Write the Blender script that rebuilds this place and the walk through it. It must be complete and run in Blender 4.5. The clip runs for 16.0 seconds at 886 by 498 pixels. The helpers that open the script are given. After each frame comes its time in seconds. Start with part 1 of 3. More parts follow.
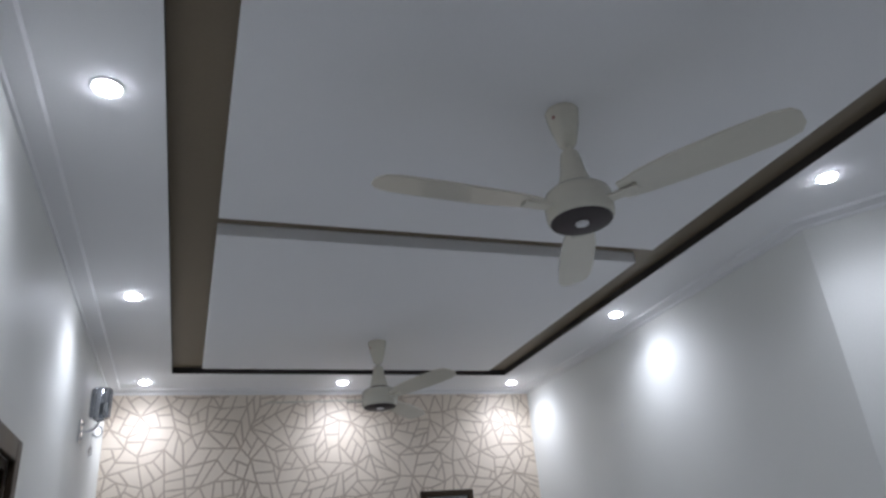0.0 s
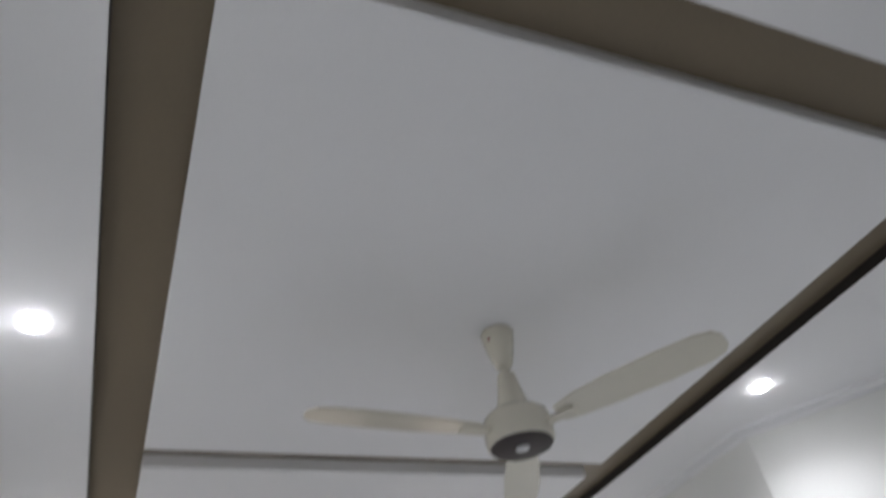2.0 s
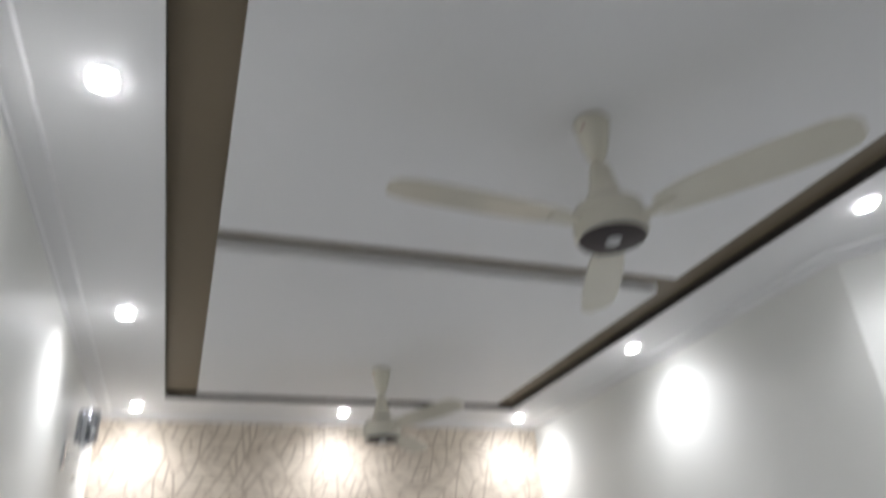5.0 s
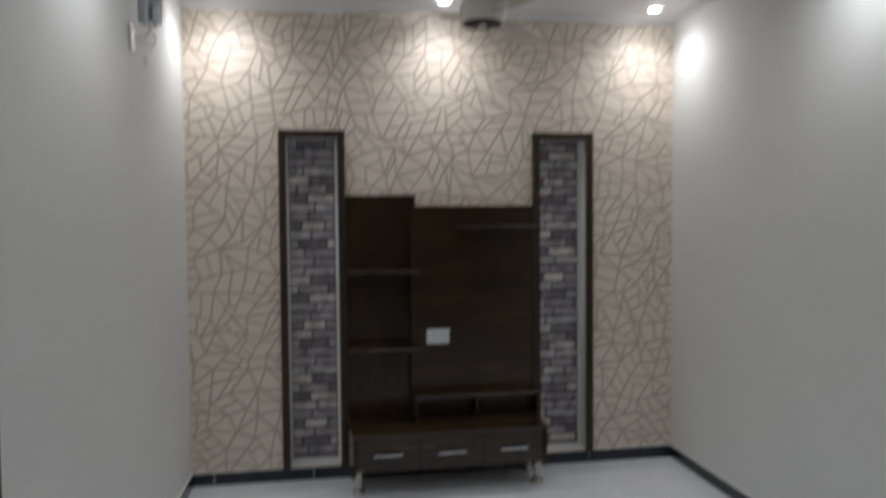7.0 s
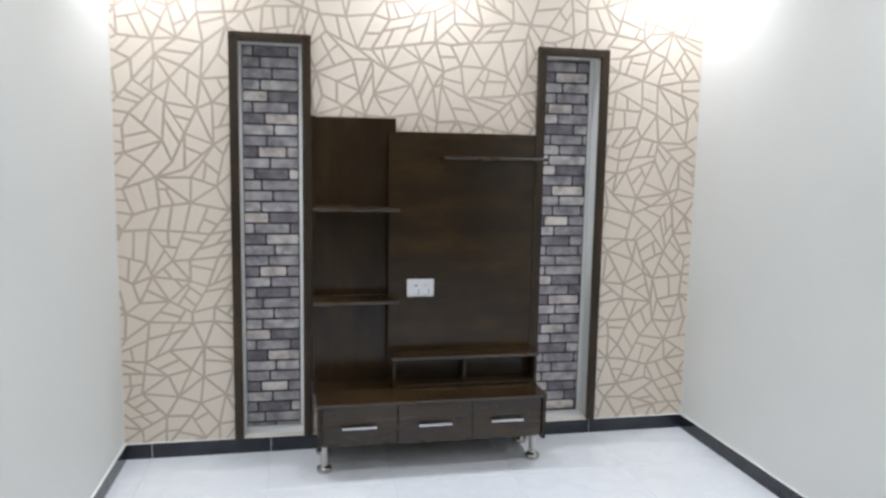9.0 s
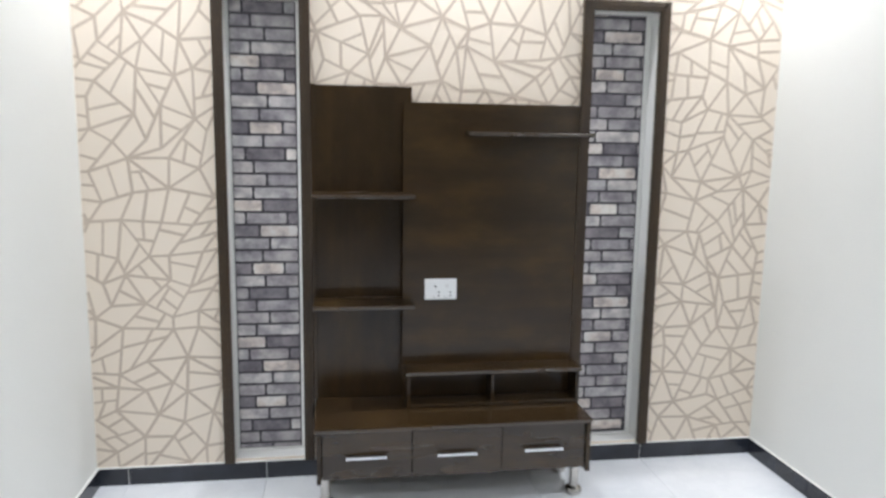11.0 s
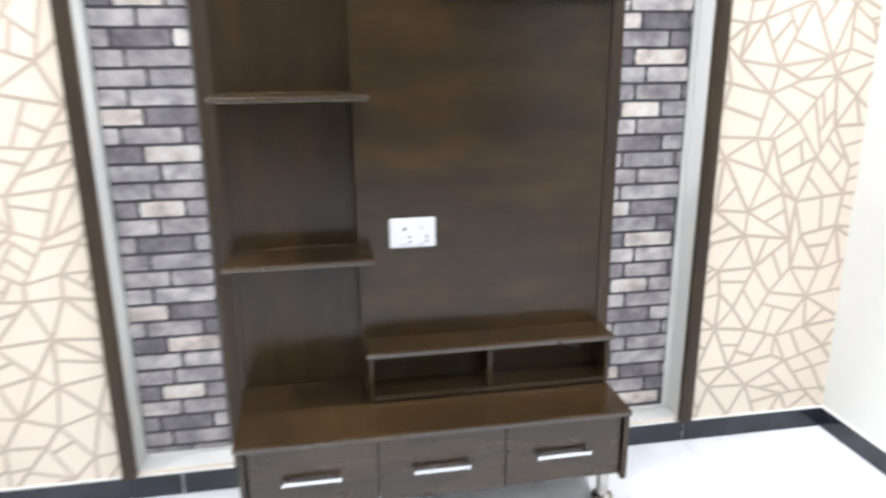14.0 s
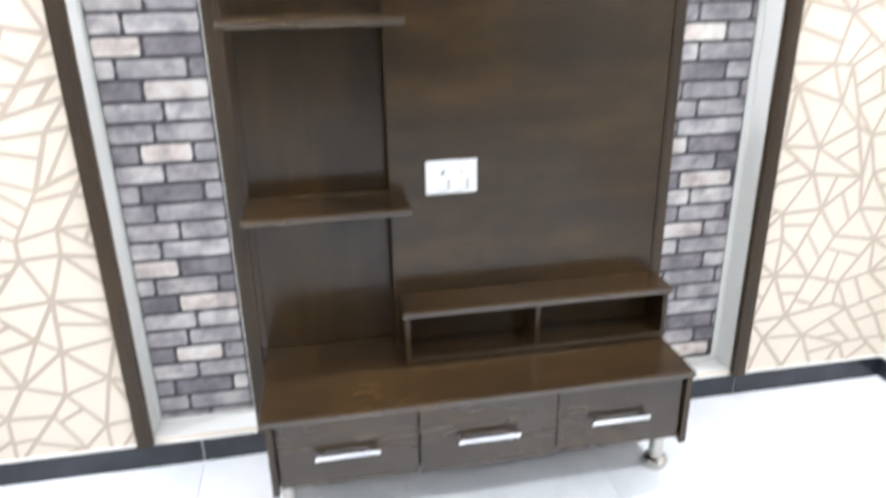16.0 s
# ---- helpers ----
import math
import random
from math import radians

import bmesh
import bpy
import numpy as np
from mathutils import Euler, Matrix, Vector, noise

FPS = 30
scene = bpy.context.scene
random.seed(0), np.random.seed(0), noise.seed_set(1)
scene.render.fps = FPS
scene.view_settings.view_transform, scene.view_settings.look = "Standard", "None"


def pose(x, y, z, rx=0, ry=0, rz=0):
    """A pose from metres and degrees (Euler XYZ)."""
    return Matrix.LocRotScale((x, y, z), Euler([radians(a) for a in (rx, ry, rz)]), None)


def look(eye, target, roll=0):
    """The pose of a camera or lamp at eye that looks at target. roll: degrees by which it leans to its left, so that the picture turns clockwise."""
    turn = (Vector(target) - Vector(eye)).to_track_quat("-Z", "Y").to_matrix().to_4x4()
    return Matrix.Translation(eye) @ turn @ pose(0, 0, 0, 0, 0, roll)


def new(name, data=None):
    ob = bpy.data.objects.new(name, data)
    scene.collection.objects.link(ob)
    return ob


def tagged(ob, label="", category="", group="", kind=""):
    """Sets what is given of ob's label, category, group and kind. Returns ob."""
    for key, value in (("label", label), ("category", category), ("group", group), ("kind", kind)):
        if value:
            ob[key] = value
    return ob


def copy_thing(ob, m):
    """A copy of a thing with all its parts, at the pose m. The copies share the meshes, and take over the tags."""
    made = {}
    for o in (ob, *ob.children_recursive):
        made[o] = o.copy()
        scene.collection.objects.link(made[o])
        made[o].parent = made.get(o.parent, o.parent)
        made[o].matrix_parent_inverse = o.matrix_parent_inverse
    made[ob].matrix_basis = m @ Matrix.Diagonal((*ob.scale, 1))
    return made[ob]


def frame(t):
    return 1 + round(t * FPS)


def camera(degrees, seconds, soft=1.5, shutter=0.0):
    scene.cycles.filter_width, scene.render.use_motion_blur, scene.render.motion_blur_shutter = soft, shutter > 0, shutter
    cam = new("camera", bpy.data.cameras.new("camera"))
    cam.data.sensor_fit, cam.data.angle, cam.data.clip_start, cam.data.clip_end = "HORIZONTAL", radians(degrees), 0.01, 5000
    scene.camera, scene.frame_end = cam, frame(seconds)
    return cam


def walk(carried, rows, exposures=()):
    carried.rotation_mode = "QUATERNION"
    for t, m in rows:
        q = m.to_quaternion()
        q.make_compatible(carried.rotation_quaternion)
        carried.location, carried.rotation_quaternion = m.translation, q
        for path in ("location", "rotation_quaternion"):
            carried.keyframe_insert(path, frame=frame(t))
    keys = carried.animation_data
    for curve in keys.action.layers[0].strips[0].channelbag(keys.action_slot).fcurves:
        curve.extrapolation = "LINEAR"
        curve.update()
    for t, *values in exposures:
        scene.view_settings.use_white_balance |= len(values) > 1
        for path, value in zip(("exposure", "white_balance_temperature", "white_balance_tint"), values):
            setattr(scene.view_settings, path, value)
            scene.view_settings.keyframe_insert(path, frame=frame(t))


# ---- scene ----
cam = camera(64.2, 16.0, soft=2.6, shutter=1.3)

PATH = [
    (0, (0.519, -5.056, 1.563), (1.167, -3.360, 2.401), -5.3),
    (0.5, (0.531, -5.064, 1.573), (1.172, -3.396, 2.470), -5.4),
    (1, (0.545, -5.072, 1.588), (1.191, -3.512, 2.659), -6.2),
    (1.5, (0.541, -5.101, 1.610), (1.228, -3.663, 2.818), -8.6),
    (2, (0.556, -5.108, 1.623), (1.276, -3.759, 2.912), -10.6),
    (2.5, (0.543, -5.124, 1.616), (1.286, -3.879, 2.994), -13.3),
    (3, (0.555, -5.138, 1.618), (1.279, -3.860, 2.976), -12.5),
    (3.2, (0.558, -5.137, 1.610), (1.269, -3.846, 2.962), -12.1),
    (5.3, (0.543, -4.780, 1.596), (1.167, -3.049, 2.380), -2.3),
    (5.5, (0.545, -4.709, 1.610), (1.177, -2.938, 2.289), -1.2),
    (6, (0.532, -4.553, 1.622), (1.171, -2.688, 1.963), -0.9),
    (6.5, (0.584, -4.385, 1.624), (1.104, -2.455, 1.689), 0.1),
    (7, (0.848, -4.339, 1.573), (1.158, -2.365, 1.493), -0.5),
    (7.5, (0.885, -4.126, 1.566), (1.151, -2.156, 1.348), 0.15),
    (8, (0.840, -3.944, 1.482), (1.151, -1.981, 1.258), 1.0),
    (8.5, (0.832, -3.759, 1.466), (1.207, -1.806, 1.256), 1.1),
    (9, (0.893, -3.645, 1.508), (1.278, -1.698, 1.267), 1.0),
    (9.5, (0.973, -3.530, 1.451), (1.317, -1.576, 1.200), 1.2),
    (9.7, (1.040, -3.508, 1.404), (1.323, -1.539, 1.191), 0.5),
    (11.8, (1.056, -2.750, 1.522), (1.347, -0.809, 1.137), 1.1),
    (12, (1.090, -2.689, 1.505), (1.379, -0.753, 1.095), 1.1),
    (12.5, (1.175, -2.546, 1.455), (1.415, -0.615, 0.992), 0.6),
    (13, (1.232, -2.368, 1.444), (1.395, -0.448, 0.910), -0.1),
    (13.5, (1.246, -2.265, 1.429), (1.417, -0.350, 0.879), -1.1),
    (14, (1.218, -2.141, 1.403), (1.546, -0.246, 0.854), -0.5),
    (14.5, (1.227, -2.045, 1.404), (1.606, -0.160, 0.854), -0.4),
    (15, (1.206, -1.961, 1.401), (1.588, -0.086, 0.822), -0.2),
    (15.5, (1.190, -1.923, 1.393), (1.537, -0.055, 0.768), -1.0),
    (16, (1.136, -1.887, 1.381), (1.460, -0.055, 0.646), -1.1),
]
EXPOSURES = [(0.0, -0.79, 6080, 13), (0.5, -0.7, 6100, 13), (1.5, -0.44, 6480, 14), (2.5, -0.06, 6600, 13), (3.2, -0.06, 6620, 13), (5.3, -0.3, 6680, 11), (6.0, -1.05, 6620, 16),
             (6.5, -1.27, 6560, 16), (7.0, -0.87, 6620, 12), (7.5, -0.12, 6500, 10), (8.0, 0.3, 6450, 10), (8.5, 0.47, 6400, 10), (9.0, 0.57, 6350, 10), (9.5, 0.62, 6350, 10),
             (12.0, 1.16, 6550, 10), (12.5, 1.28, 6600, 10), (13.5, 1.58, 6500, 11), (14.5, 1.76, 6450, 11), (16.0, 1.82, 6400, 11)]
walk(cam, [(t, look(eye, target, roll)) for t, eye, target, roll in PATH], EXPOSURES)

# ---- world ----
world = bpy.data.worlds.new("world")
scene.world = world
world.use_nodes = True
world.node_tree.nodes["Background"].inputs[0].default_value = (0.8, 0.9, 1.0, 1)
world.node_tree.nodes["Background"].inputs[1].default_value = 0.02

LAMP_WATTS = 31.0
LAMP_COLOUR = (0.91, 0.935, 1.0)
GLOW = 130.0

# ---- plan, in metres: x across the room, y towards the wall with the media unit, z up ----
W, H = 3.05, 2.85
# unseen far end of the room, moved back to darken reflections in the wood
BACK = -10.5
SPLAY = [(W, -2.93), (3.45, -3.5)]
COFFER = (0.40, 2.670, -4.65, -0.445)
NICHES = [(0.582, 0.886), (2.148, 2.455)]
NICHE_TOP, NICHE_SILL, NICHE_DEPTH = 2.077, 0.092, 0.085
SKIRT = 0.076


# ---- materials ----
def nodes_of(name):
    m = bpy.data.materials.new(name)
    m.use_nodes = True
    return m, m.node_tree.nodes, m.node_tree.links, m.node_tree.nodes["Principled BSDF"]


def coords(n, k, scale=(1, 1, 1)):
    c = n.new("ShaderNodeTexCoord")
    mp = n.new("ShaderNodeMapping")
    mp.inputs["Scale"].default_value = scale
    k.new(c.outputs["Object"], mp.inputs["Vector"])
    return mp.outputs["Vector"]


def noise_of(n, k, vec, scale, detail=3.0, rough=0.5):
    t = n.new("ShaderNodeTexNoise")
    t.inputs["Scale"].default_value = scale
    t.inputs["Detail"].default_value = detail
    t.inputs["Roughness"].default_value = rough
    k.new(vec, t.inputs["Vector"])
    return t.outputs["Fac"]


def ramp_of(n, k, fac, stops):
    r = n.new("ShaderNodeValToRGB")
    e = r.color_ramp.elements
    while len(e) < len(stops):
        e.new(0.5)
    for el, (p, c) in zip(e, stops):
        el.position, el.color = p, (*c, 1)
    k.new(fac, r.inputs["Fac"])
    return r.outputs["Color"]


def mixed(n, k, a, b, fac, mode="MIX"):
    m = n.new("ShaderNodeMix")
    m.data_type, m.blend_type = "RGBA", mode
    if isinstance(fac, float):
        m.inputs["Factor"].default_value = fac
    else:
        k.new(fac, m.inputs["Factor"])
    k.new(a, m.inputs["A"])
    k.new(b, m.inputs["B"])
    return m.outputs["Result"]


def relief(n, k, b, height, strength, distance):
    bp = n.new("ShaderNodeBump")
    bp.inputs["Strength"].default_value = strength
    bp.inputs["Distance"].default_value = distance
    k.new(height, bp.inputs["Height"])
    k.new(bp.outputs["Normal"], b.inputs["Normal"])


def plain(name, colour, rough, metal=0.0, spread=0.06, big=1.5, fine=60.0, bump=0.1, dist=0.001, coat=0.0, rough_spread=0.08):
    """A painted, moulded or metal surface with broad and fine variation."""
    m, n, k, b = nodes_of(name)
    v = coords(n, k)
    lo = tuple(c * (1 - spread) for c in colour)
    hi = tuple(min(1.0, c * (1 + spread)) for c in colour)
    broad = noise_of(n, k, v, big, 4)
    grain = noise_of(n, k, v, fine, 3)
    c1 = ramp_of(n, k, broad, [(0.3, lo), (0.7, hi)])
    c2 = ramp_of(n, k, grain, [(0.3, lo), (0.7, hi)])
    k.new(mixed(n, k, c1, c2, 0.4), b.inputs["Base Color"])
    r = n.new("ShaderNodeMapRange")
    r.inputs["To Min"].default_value = max(0.02, rough - rough_spread)
    r.inputs["To Max"].default_value = min(1.0, rough + rough_spread)
    k.new(broad, r.inputs["Value"])
    k.new(r.outputs["Result"], b.inputs["Roughness"])
    b.inputs["Metallic"].default_value = metal
    b.inputs["Coat Weight"].default_value = coat
    if bump:
        relief(n, k, b, grain, bump, dist)
    return m


def wood(name, along, tone=1.0, rough=0.32, figure=1.0):
    """Dark walnut-stained veneer under lacquer, with its grain along x, y or z."""
    m, n, k, b = nodes_of(name)
    stretch = {"x": (0.9, 9, 9), "y": (9, 0.9, 9), "z": (9, 9, 0.9)}[along]
    v = coords(n, k, stretch)
    flow = noise_of(n, k, v, 1.6, 5, 0.5)
    pores = noise_of(n, k, v, 22.0, 4, 0.55)
    patch = noise_of(n, k, coords(n, k, {"x": (1, 2.2, 2.2), "y": (2.2, 1, 2.2), "z": (2.2, 2.2, 1)}[along]), 2.4, 5, 0.62)
    dark = tuple(c * tone for c in (0.0172, 0.0101, 0.0046))
    mid = tuple(c * tone for c in (0.0300, 0.0174, 0.0072))
    warm = tuple(c * tone for c in (0.060, 0.0330, 0.0104))
    a = ramp_of(n, k, flow, [(0.5 - 0.2 / figure, dark), (0.50, mid), (0.5 + 0.22 / figure, warm)])
    c = ramp_of(n, k, pores, [(0.35, dark), (0.65, mid)])
    p = ramp_of(n, k, patch, [(0.38, tuple(c * 0.66 for c in mid)), (0.50, mid), (0.66, warm)])
    k.new(mixed(n, k, mixed(n, k, a, c, 0.20), p, 0.42), b.inputs["Base Color"])
    r = n.new("ShaderNodeMapRange")
    r.inputs["To Min"].default_value, r.inputs["To Max"].default_value = rough - 0.05, rough + 0.07
    k.new(flow, r.inputs["Value"])
    k.new(r.outputs["Result"], b.inputs["Roughness"])
    b.inputs["Specular IOR Level"].default_value = 0.42
    relief(n, k, b, pores, 0.012, 0.0004)
    return m


def glow(name, colour, strength):
    m, n, k, b = nodes_of(name)
    b.inputs["Base Color"].default_value = (0.9, 0.9, 0.9, 1)
    b.inputs["Emission Color"].default_value = (*colour, 1)
    b.inputs["Emission Strength"].default_value = strength
    return m


def marble_tile(name):
    """White glazed porcelain with faint grey veins; each tile takes its own stretch of the figure."""
    m, n, k, b = nodes_of(name)
    v = coords(n, k)
    info = n.new("ShaderNodeObjectInfo")
    shift = n.new("ShaderNodeVectorMath")
    shift.operation = "SCALE"
    shift.inputs[0].default_value = (31, 17, 7)
    k.new(info.outputs["Random"], shift.inputs["Scale"])
    add = n.new("ShaderNodeVectorMath")
    k.new(v, add.inputs[0])
    k.new(shift.outputs["Vector"], add.inputs[1])
    veins = noise_of(n, k, add.outputs["Vector"], 2.4, 8, 0.68)
    cloud = noise_of(n, k, add.outputs["Vector"], 1.1, 3)
    a = ramp_of(n, k, veins, [(0.44, (0.78, 0.80, 0.825)), (0.50, (0.69, 0.715, 0.745)), (0.55, (0.78, 0.80, 0.825))])
    c = ramp_of(n, k, cloud, [(0.3, (0.74, 0.77, 0.80)), (0.7, (0.80, 0.82, 0.835))])
    k.new(mixed(n, k, a, c, 0.55), b.inputs["Base Color"])
    r = n.new("ShaderNodeMapRange")
    r.inputs["To Min"].default_value, r.inputs["To Max"].default_value = 0.07, 0.18
    k.new(cloud, r.inputs["Value"])
    k.new(r.outputs["Result"], b.inputs["Roughness"])
    return m


def printed_brick(name, colour):
    """A worn printed brick: its own tone by piece, paler scuffs and fine grain."""
    m, n, k, b = nodes_of(name)
    v = coords(n, k)
    info0 = n.new("ShaderNodeObjectInfo")
    far = n.new("ShaderNodeVectorMath")
    far.operation = "MULTIPLY_ADD"
    far.inputs[1].default_value = (1, 1, 1)
    k.new(v, far.inputs[0])
    k.new(info0.outputs["Location"], far.inputs[2])
    v = far.outputs["Vector"]
    scuff = noise_of(n, k, v, 46.0, 6, 0.7)
    soft = noise_of(n, k, v, 13.0, 3, 0.55)
    lo, hi = tuple(c * 0.52 for c in colour), tuple(min(0.78, c * 1.5) for c in colour)
    a = ramp_of(n, k, scuff, [(0.32, lo), (0.52, colour), (0.75, hi)])
    c = ramp_of(n, k, soft, [(0.36, (lo[0] * 0.95, lo[1] * 0.93, lo[2] * 1.02)), (0.5, colour), (0.62, (hi[0], hi[1], hi[2] * 0.96))])
    base = mixed(n, k, a, c, 0.68)
    info = n.new("ShaderNodeObjectInfo")
    tone = ramp_of(n, k, info.outputs["Random"], [(0.0, (0.78, 0.78, 0.80)), (1.0, (1.0, 0.98, 0.96))])
    k.new(mixed(n, k, base, tone, 1.0, "MULTIPLY"), b.inputs["Base Color"])
    b.inputs["Roughness"].default_value = 0.62
    relief(n, k, b, scuff, 0.25, 0.001)
    return m


WALL = plain("off_white_emulsion", (0.757, 0.763, 0.728), 0.55, spread=0.03, big=0.9, fine=120, bump=0.12, dist=0.0008)
CEIL = plain("white_ceiling_paint", (0.80, 0.80, 0.80), 0.6, spread=0.025, big=0.8, fine=140, bump=0.08, dist=0.0006)
BROWN = plain("brown_ceiling_paint", (0.165, 0.128, 0.080), 0.5, spread=0.08, big=1.3, fine=90, bump=0.1)
PAPER = plain("cream_wallpaper", (0.75, 0.665, 0.555), 0.5, spread=0.03, big=1.2, fine=260, bump=0.3, dist=0.0006)
LINE = plain("taupe_wallpaper_print", (0.505, 0.42, 0.335), 0.42, spread=0.10, big=3.0, fine=200, bump=0.2, dist=0.0005)
REVEAL = plain("white_niche_paint", (0.78, 0.78, 0.75), 0.5, spread=0.03, bump=0.1)
GRANITE = plain("black_granite", (0.020, 0.023, 0.031), 0.11, spread=0.5, big=8, fine=240, bump=0.0)
GROUT = plain("pale_grout", (0.74, 0.75, 0.75), 0.8, spread=0.06, fine=200)
TILE = marble_tile("white_marble_tile")
WOOD_V = wood("walnut_upright_grain", "z", 0.92, 0.18, 0.55)
WOOD_H = wood("walnut_level_grain", "x", 1.05, 0.19, 0.55)
WOOD_TOP = wood("walnut_board_grain", "x", 1.05, 0.24, 0.55)
# glossy edging; its raised tone holds part of the lamps' highlight
EDGE = wood("walnut_highlit_gloss_edging", "x", 1.25, 0.22, 0.5)
EDGE.node_tree.nodes["Principled BSDF"].inputs["Coat Weight"].default_value = 1.0
EDGE.node_tree.nodes["Principled BSDF"].inputs["Coat Roughness"].default_value = 0.2
WOOD_FRONT = wood("walnut_drawer_grain", "x", 1.0, 0.24, 0.6)
WOOD_FRONT.node_tree.nodes["Principled BSDF"].inputs["Specular IOR Level"].default_value = 0.6
TRIM_WOOD = wood("matt_walnut_trim", "z", 1.05, 0.40, 0.6)
CASING = wood("door_casing_walnut", "z", 0.9, 0.4)
CHROME = plain("polished_chrome", (0.66, 0.67, 0.69), 0.07, 1.0, spread=0.03, bump=0.0, rough_spread=0.04)
STEEL = plain("brushed_steel", (0.50, 0.48, 0.45), 0.24, 1.0, spread=0.06, bump=0.0)
PLASTIC = plain("white_switch_plastic", (0.70, 0.71, 0.71), 0.3, spread=0.02, bump=0.0)
CHANNEL = plain("near_black_channel_side", (0.030, 0.025, 0.024), 0.5, spread=0.15, bump=0.1)
GREY_KEY = plain("pale_grey_plastic", (0.60, 0.60, 0.60), 0.35, spread=0.02, bump=0.0)
DARK = plain("dark_socket_slot", (0.03, 0.03, 0.035), 0.5, spread=0.1, bump=0.0)
RED = plain("dark_red_mark", (0.28, 0.05, 0.04), 0.5, spread=0.1, bump=0.0)
CREAM = plain("cream_enamel", (0.66, 0.63, 0.53), 0.13, spread=0.03, big=6, bump=0.0, coat=0.3)
FAN_DISC = plain("dark_fan_disc", (0.026, 0.016, 0.016), 0.5, spread=0.15, bump=0.0)
# lamp shade chrome, dark reflections of the room put into its colour
DIM_CHROME = plain("reflection_darkened_chrome", (0.50, 0.52, 0.56), 0.12, 1.0, spread=0.05, bump=0.0)
MORTAR = plain("charcoal_joint_print", (0.050, 0.048, 0.055), 0.7, spread=0.15, fine=90)
BRICKS = [printed_brick("brick_print_dark", (0.20, 0.184, 0.202)), printed_brick("brick_print_mid", (0.36, 0.34, 0.35)),
          printed_brick("brick_print_pale", (0.50, 0.48, 0.478)), printed_brick("brick_print_blush", (0.68, 0.61, 0.555))]
LED = glow("led_diffuser", LAMP_COLOUR, GLOW)
GLASS = nodes_of("clear_crystal")[0]
GLASS.node_tree.nodes["Principled BSDF"].inputs["Transmission Weight"].default_value = 1.0
GLASS.node_tree.nodes["Principled BSDF"].inputs["Roughness"].default_value = 0.03


# ---- building helpers ----
def box(bm, x0, x1, y0, y1, z0, z1, bevel=0.0, slot=0):
    vs = [bm.verts.new((x, y, z)) for x in (x0, x1) for y in (y0, y1) for z in (z0, z1)]
    quads = ((0, 1, 3, 2), (4, 6, 7, 5), (0, 4, 5, 1), (2, 3, 7, 6), (0, 2, 6, 4), (1, 5, 7, 3))
    fs = [bm.faces.new([vs[i] for i in q]) for q in quads]
    for f in fs:
        f.material_index = slot
    if bevel:
        edges = list({e for f in fs for e in f.edges})
        bmesh.ops.bevel(bm, geom=edges, offset=bevel, segments=2, affect="EDGES", profile=0.6)
    return fs


def lathe(bm, rings, steps=28, centre=(0, 0, 0), axis="z"):
    """Turns a profile of (radius, height) about an axis, with capped ends."""
    loops = []
    for r, h in rings:
        loop = []
        for i in range(steps):
            a = 2 * math.pi * i / steps
            p = (r * math.cos(a), r * math.sin(a), h)
            if axis == "y":
                p = (p[0], h, p[1])
            elif axis == "x":
                p = (h, p[0], p[1])
            loop.append(bm.verts.new((p[0] + centre[0], p[1] + centre[1], p[2] + centre[2])))
        loops.append(loop)
    for a, b in zip(loops, loops[1:]):
        for i in range(steps):
            j = (i + 1) % steps
            bm.faces.new((a[i], a[j], b[j], b[i]))
    bm.faces.new(loops[0])
    bm.faces.new(loops[-1])
    bmesh.ops.recalc_face_normals(bm, faces=bm.faces)


def tube(bm, points, radius, steps=10):
    """A round tube along points."""
    pts = [Vector(p) for p in points]
    loops = []
    for i, p in enumerate(pts):
        d = (pts[min(i + 1, len(pts) - 1)] - pts[max(i - 1, 0)]).normalized()
        q = d.to_track_quat("Z", "Y")
        loops.append([bm.verts.new(p + q @ Vector((radius * math.cos(2 * math.pi * s / steps), radius * math.sin(2 * math.pi * s / steps), 0))) for s in range(steps)])
    for a, b in zip(loops, loops[1:]):
        for i in range(steps):
            j = (i + 1) % steps
            bm.faces.new((a[i], a[j], b[j], b[i]))
    bm.faces.new(loops[0])
    bm.faces.new(loops[-1])
    bmesh.ops.recalc_face_normals(bm, faces=bm.faces)


def part(name, bm, material, parent=None, label=""):
    """Links a bmesh as one mesh object, under a thing or a part."""
    me = bpy.data.meshes.new(name)
    bm.normal_update()
    bm.to_mesh(me)
    bm.free()
    for m in material if isinstance(material, (list, tuple)) else (material,):
        me.materials.append(m)
    ob = new(name, me)
    if parent:
        ob.parent = parent
    if label:
        ob["label"] = label
    return ob


def rounded(ob, angle=40):
    """Smooth shading, with edges over the angle kept sharp."""
    me = ob.data
    me.polygons.foreach_set("use_smooth", [True] * len(me.polygons))
    me.set_sharp_from_angle(angle=radians(angle))
    return ob


def thing(name, place, label, category, group="", kind=""):
    ob = new(name)
    ob.location = place
    return tagged(ob, label, category, group, kind)


def shared(name, me, parent, place, turn=0.0):
    """A piece that shares its mesh with others alike."""
    ob = new(name, me)
    ob.parent = parent
    ob.location = place
    if turn:
        ob.rotation_euler = (0, 0, turn)
    return ob


